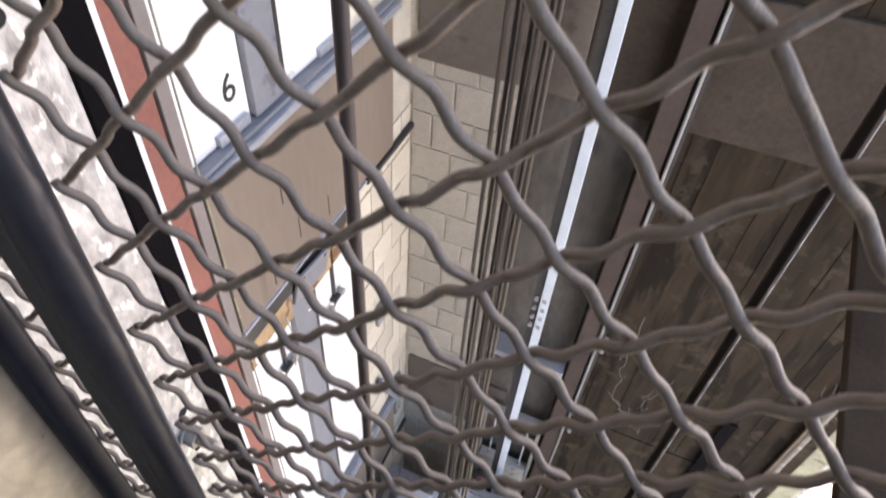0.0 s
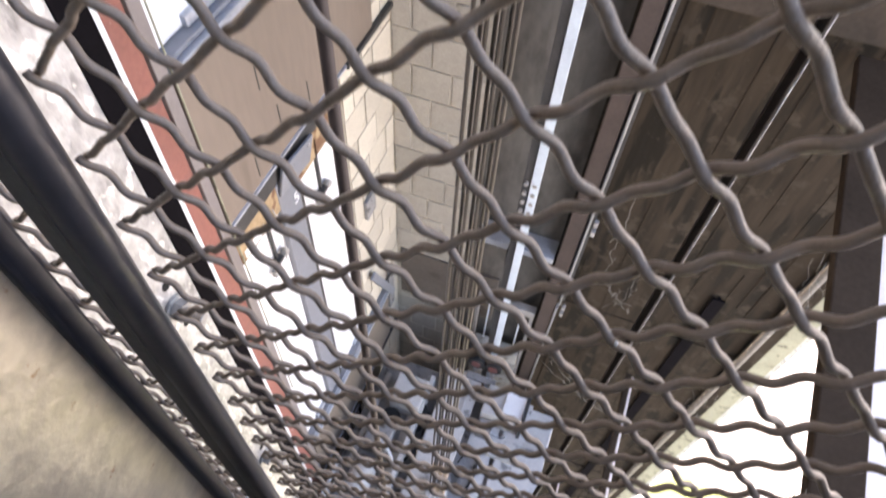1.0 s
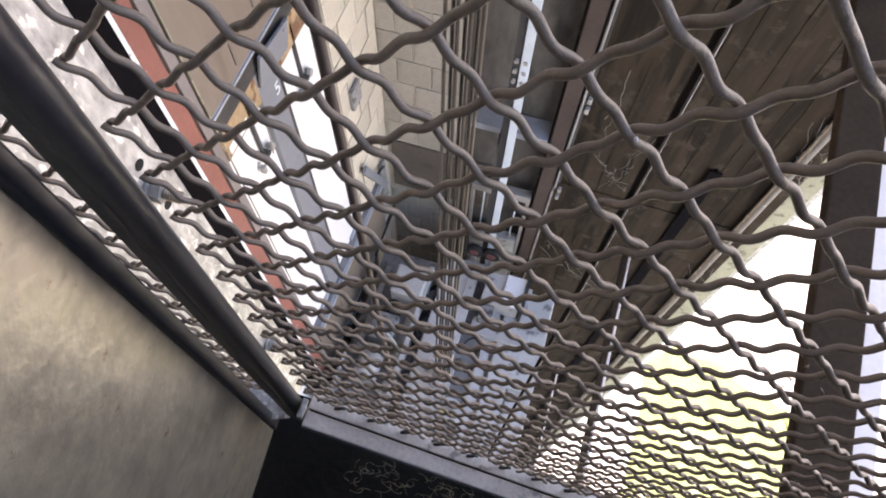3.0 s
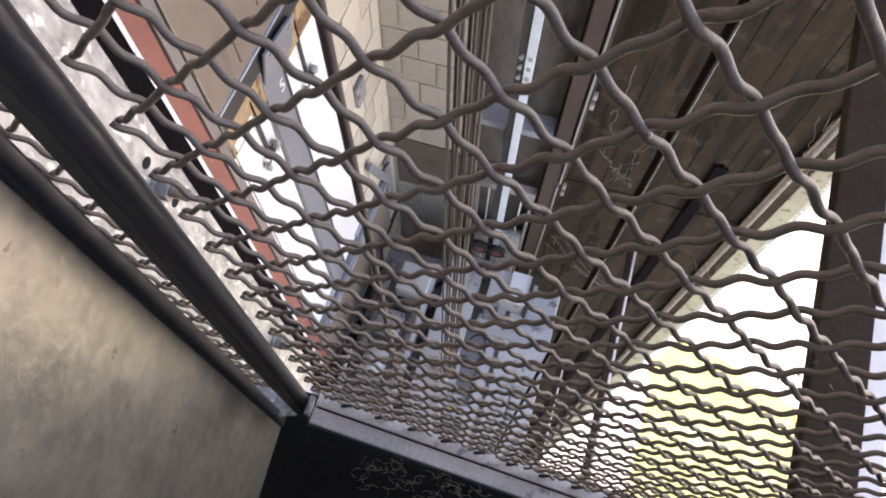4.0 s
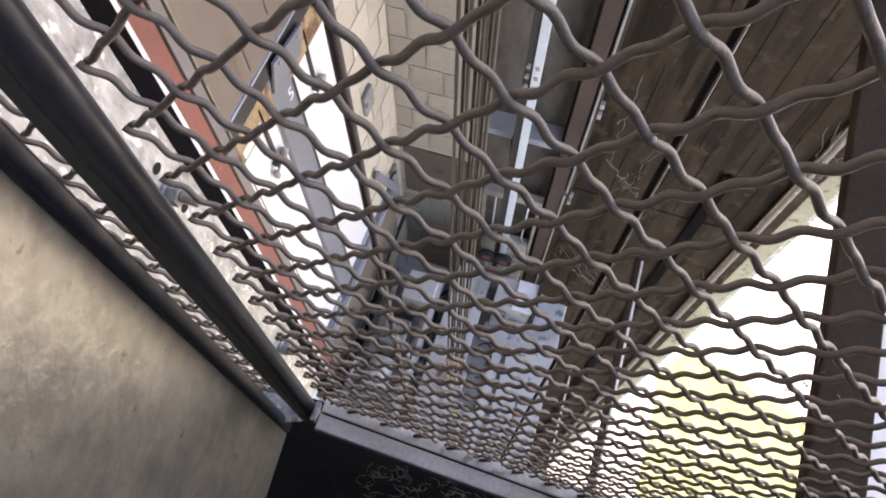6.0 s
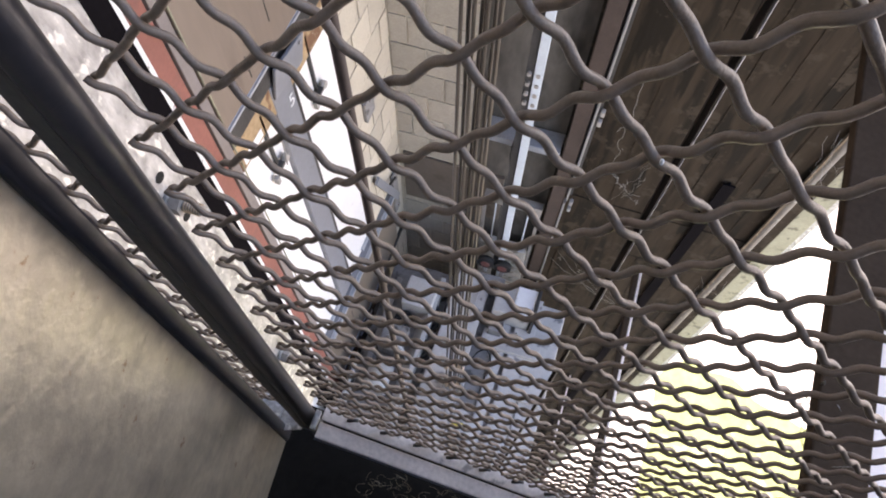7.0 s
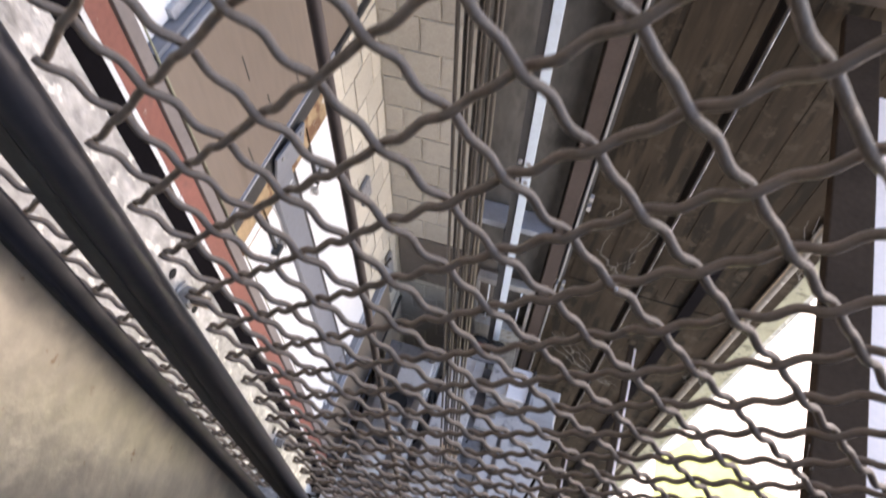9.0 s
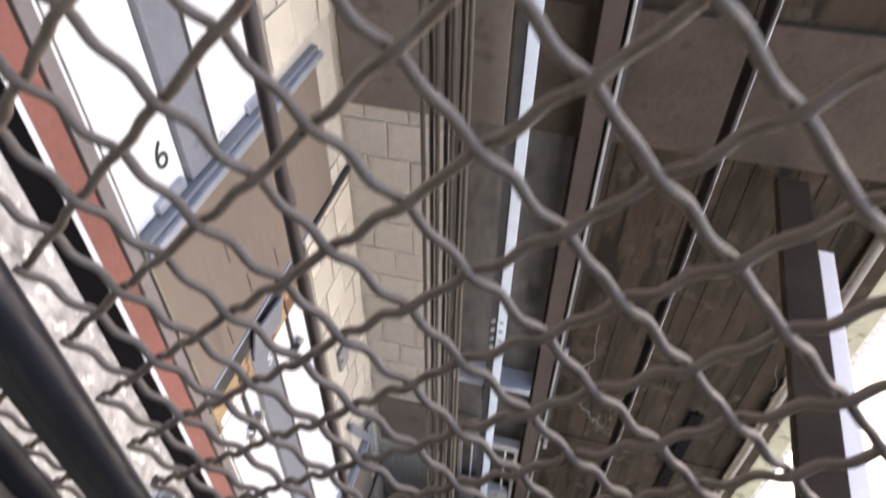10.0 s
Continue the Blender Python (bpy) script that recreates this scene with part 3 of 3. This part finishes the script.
# unseen panel, added to keep low side light off the sheet and wires
setting("cab_side", B(0.94, 0.96, -1.5, -0.05, -0.37, 1.32), M_BLACK, "unseen dark part-height panel added beside the cab to block light", "wall")
setting("floor", B(-0.39, 1.05, -1.5, 0.052, -0.42, -0.37), M_BLACK, "dark dirty cab floor", "floor")
# unseen back and roof, dark and cut short to shape light on the mesh
setting("cab_back", B(-0.40, 1.05, -1.53, -1.502, -0.42, 2.2), M_DARKST, "unseen back wall of the cab, dark to cut fill light", "wall")
setting("cab_roof", B(-0.40, 0.80, -1.53, -0.14, 2.21, 2.26), M_DARKST, "unseen dark cab roof, cut short to let light onto the mesh", "ceiling")

PX0, PX1, PZ0, PZ1 = -0.2305, 1.0, -0.07, 2.18
post = thing("corner_post", "mottled galvanised steel post with bolts beside the mesh", "post", at=(-0.40, 0, 0))
part("post_web", B(-0.008, 0.0, -0.10, 0.150, -0.6, 2.4, bevel=0.002), M_GALV, post)
part("post_flange", B(-0.10, -0.0085, 0.142, 0.150, -0.6, 2.4), M_GALV, post)
for z in (1.11, 0.46, -0.19):
    y = 0.105
    bt = part("bolt", rod(bmesh.new(), (0.0, y, z), (0.047, y, z), 0.0075, 14), M_RAILBAR, post)
    part("nut", rod(bmesh.new(), (0.005, y, z), (0.019, y, z), 0.0150, 6, False), M_RAILBAR, bt)
    part("washer", rod(bmesh.new(), (0.0, y, z), (0.005, y, z), 0.0195, 20), M_GALV, bt)
    for k in range(7):
        part("thread", rod(bmesh.new(), (0.022 + 0.0035 * k, y, z), (0.0238 + 0.0035 * k, y, z), 0.0083, 14), M_BRASS, bt)
    for dz in (-0.05, 0.045):
        part("hole", rod(bmesh.new(), (0.0, 0.112, z + dz), (0.0006, 0.112, z + dz), 0.008, 14), M_RUBBER, post)
bar = thing("frame_bar", "black painted steel frame bar before the mesh", "bar", at=(-0.2585, -0.012, 0))
bar.rotation_euler = (0, 0.014, 0)
part("bar_body", rod(bmesh.new(), (0, -0.003, -0.20), (0, -0.003, 2.2), 0.0145, 28), M_BAR, bar)
part("bar_flange", B(-0.042, -0.018, -0.011, 0.001, -0.20, 2.2, bevel=0.004), M_OLIVE, bar, "dull olive flange")

RAIL_Z, RAIL_DIP = -0.078, 0.18
rail = thing("bottom_rail", "dusty grey steel channel along the foot of the mesh", "rail", at=(0, 0, RAIL_Z))
rail.rotation_euler = (0, RAIL_DIP, 0)
part("lower_flange", B(-0.232, 1.02, -0.050, -0.021, -0.014, -0.008, bevel=0.002), M_RAIL, rail)
part("upper_plate", B(-0.232, 1.02, -0.018, 0.012, -0.006, 0.0, bevel=0.002), M_RAIL, rail)
part("front_lip", B(-0.232, 1.02, -0.0535, -0.0505, -0.018, -0.006, bevel=0.001), M_BAR, rail, "dark front edge")
part("end_plate", B(-0.246, -0.235, -0.040, -0.004, -0.02, 0.006, bevel=0.002), M_GALV, rail, "bright end plate")
for k in range(18):
    x = -0.177 + 0.0651 * k
    part("hook", tube(bmesh.new(), [(x - 0.008, -0.004, 0.003), (x - 0.002, -0.003, 0.009), (x + 0.004, 0.0, 0.012), (x + 0.010, 0.001, 0.010)], 0.0034, 8), M_DARKST, rail, "dark bent wire end")
for x0, x1, y0, y1, z in ((-0.399, -0.352, -0.035, 0.03, -0.20), (-0.350, -0.300, -0.045, 0.012, -0.21)):
    foot = part("foot_plate", prism(bmesh.new(), [(x0, y0), (x1, y0 + 0.02), (x1 + 0.004, y1), (x0, y1)], "z", z - 0.004, z), M_GALV, None, "bent bright foot plate")
    foot.parent = post
    foot.location = (0.40, 0, 0)

PITCH, WIRE = 0.046, 0.0026
STEP = PITCH / math.sqrt(2)
Z0 = 0.9


def weave(name, x0, x1, z0, z1, label):
    """Crimped wires on both diagonals, woven over and under, as one panel with a piece for every wire."""
    panel = thing(name, label, "mesh panel")
    span = int((x1 - x0 + z1 - z0) / STEP) + 4
    for family in (0, 1):
        for k in range(-span, span):
            pts = []
            for s in range(-span * 12, span * 12):
                u = s / 12
                i, j = (k, u) if family == 0 else (u, k)
                x, z = (i + j) * STEP, Z0 + (i - j) * STEP
                if not (x0 <= x <= x1 and z0 - RAIL_DIP * x <= z <= z1):
                    continue
                sign = 1 if family == 0 else -1
                wave = (0.42 * math.cos(math.pi * u) + 0.72 * math.cos(3 * math.pi * u)) * (1 if k % 2 == 0 else -1) * sign
                shift = Vector((noise.noise((x * 9, z * 9, 3.1)), 0, noise.noise((x * 9, z * 9, 7.7)))) * 0.0022
                kink = 0.0005 * math.sin(2 * math.pi * u)
                pts.append((x + shift.x + kink, 0.0027 * wave, z + shift.z + kink * sign))
            if len(pts) > 5:
                part("wire", tube(bmesh.new(), pts, WIRE, 8), M_WIRE, panel)
    return panel


weave("mesh_screen", PX0, PX1, PZ0, PZ1, "crimped brown-grey wire mesh panel of the cab")
weave("side_mesh", -0.396, -0.272, -0.22, PZ1, "narrow crimped wire mesh strip behind the bar")

# ---- small stray things ----
rng = random.Random(5)
straw = thing("straw_tuft", "dry straw and dust caught at the foot of the mesh", "straw", kind="stuff", at=(0, 0, -0.37))
sb = bmesh.new()
for _ in range(70):
    x, y = rng.uniform(-0.16, 0.12), rng.uniform(-0.10, -0.035)
    a, h, c = rng.uniform(0, 6.28), rng.uniform(0.01, 0.04), rng.uniform(-3, 3)
    tube(sb, [(x + t * 0.03 * math.cos(a + c * t), y + t * 0.02 * math.sin(a + c * t), 0.001 + h * t * (1.7 - 1.1 * t)) for t in (0, 0.2, 0.4, 0.6, 0.8, 1.0)], 0.00035, 4)
part("straw", sb, M_STRAW, straw)


def web(name, a, b, sag, n, spread, label):
    """Dusty strands between two places, kinked where dirt hangs in them."""
    w = thing(name, label, "cobweb", "cobwebs", kind="stuff")
    wb = bmesh.new()
    a, b = Vector(a), Vector(b)
    for _ in range(n):
        o = [Vector((rng.uniform(-1, 1), rng.uniform(-0.3, 0.3), rng.uniform(-1, 1))) * spread for _ in range(2)]
        p, q = a + o[0], b + o[1]
        seed = rng.uniform(0, 60)
        pts = []
        for i in range(25):
            t = i / 24
            kink = Vector((noise.noise((t * 7, seed, 0.0)), 0.4 * noise.noise((t * 7, seed, 5.0)), noise.noise((t * 9, seed, 9.0)))) * 0.05 * math.sin(math.pi * t)
            pts.append(p.lerp(q, t) + kink + Vector((0, 0, -sag * 4 * t * (1 - t))))
        tube(wb, pts, rng.uniform(0.0005, 0.0013), 4)
    for _ in range(2 * n):
        c = a.lerp(b, rng.uniform(0.1, 0.9)) + Vector((rng.uniform(-1, 1), rng.uniform(-0.3, 0.3), rng.uniform(-1, 1))) * spread
        tube(wb, [c, c + Vector((rng.uniform(-0.02, 0.02), 0, rng.uniform(-0.03, 0.03))), c + Vector((rng.uniform(-0.03, 0.03), 0, rng.uniform(-0.05, 0.0)))], rng.uniform(0.0008, 0.002), 4)
    part("strands", wb, M_WEB, w)


web("cobweb", (0.32, 2.08, -1.25), (0.36, 2.10, -2.0), 0.0, 1, 0.02, "dusty cobweb thread hanging before the concrete wall")
web("cobweb", (0.36, 2.10, -1.95), (0.56, 2.12, -2.25), 0.05, 2, 0.05, "dusty cobweb strands before the concrete wall")
web("cobweb", (0.45, 2.12, -2.3), (0.60, 2.12, -1.7), 0.06, 2, 0.04, "dusty cobweb strands beside the bright wire")
web("cobweb", (1.30, 2.10, -1.3), (1.48, 2.15, -1.9), 0.08, 4, 0.10, "dusty cobweb hanging from the opening frame")
web("cobweb", (1.30, 2.10, -3.0), (1.46, 2.15, -3.5), 0.10, 4, 0.14, "dusty cobweb hanging from the opening frame")
web("cobweb", (0.72, 0.5, -0.27), (0.78, 0.15, -0.27), 0.04, 5, 0.05, "dusty cobweb under the cross beam")
web("cobweb", (0.3, 2.1, -3.2), (0.75, 2.13, -3.7), 0.06, 5, 0.12, "dusty cobweb strands on the lower wall")
co = bmesh.new()
bmesh.ops.create_icosphere(co, subdivisions=2, radius=0.0013)
for v in co.verts:
    v.co = Vector((v.co.x * 0.8, v.co.y * 0.9, v.co.z * 1.5)) * (1 + 0.25 * noise.noise(v.co * 700))
cocoon = tagged(part("cocoon", co, M_WHITE), "tiny white cocoon stuck on a wire crossing", "cocoon")
cocoon.location = (0.0985, -0.0056, 0.9380)

# ---- block work, course by course ----
def blocks(parent, axis, fixed, a, b, z0, z1, material):
    cache = {}
    row, z = 0, z0
    while z < z1:
        e = a - (0.105 if row % 2 else 0.0)
        while e < b:
            lo, hi = max(e, a) + 0.003, min(e + 0.204, b) - 0.001
            if hi - lo > 0.04:
                key = round(hi - lo, 3)
                if key not in cache:
                    w = key / 2
                    cache[key] = mesh_of("block", B(0, 0.007, -w, w, 0.0, 0.194, bevel=0.003) if axis == "y" else B(-w, w, -0.007, 0, 0.0, 0.194, bevel=0.003), material)
                ob = new("block", cache[key])
                out = 0.0015 * ((row * 7 + int(e * 50)) % 3)
                ob.location = (fixed + out, (lo + hi) / 2, z) if axis == "y" else ((lo + hi) / 2, fixed - out, z)
                ob.parent = parent
            e += 0.21
        z += 0.20
        row += 1


pier = setting("wall_pier", B(XL - 0.058, XL - 0.02, 1.66, YB - 0.002, GROUND, TOP), M_MORTAR, "cream painted block pier beside the landing doors", "wall")
for n, z in LEVELS.items():
    if n >= 3:
        blocks(pier, "y", XL - 0.02, 1.66, YB - 0.004, z + 0.06, z + DOOR_H - 0.07, M_BLOCK)
skin = setting("wall_skin", B(XL - 0.018, -0.50, YB - 0.02, YB - 0.002, GROUND, TOP), M_MORTAR, "greyer, darker painted block facing on the shaft wall", "wall")
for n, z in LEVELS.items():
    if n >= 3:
        blocks(skin, "x", YB - 0.02, XL - 0.004, -0.50, z + 0.24, z + STOREY - 0.36, M_BLOCK_GREY)
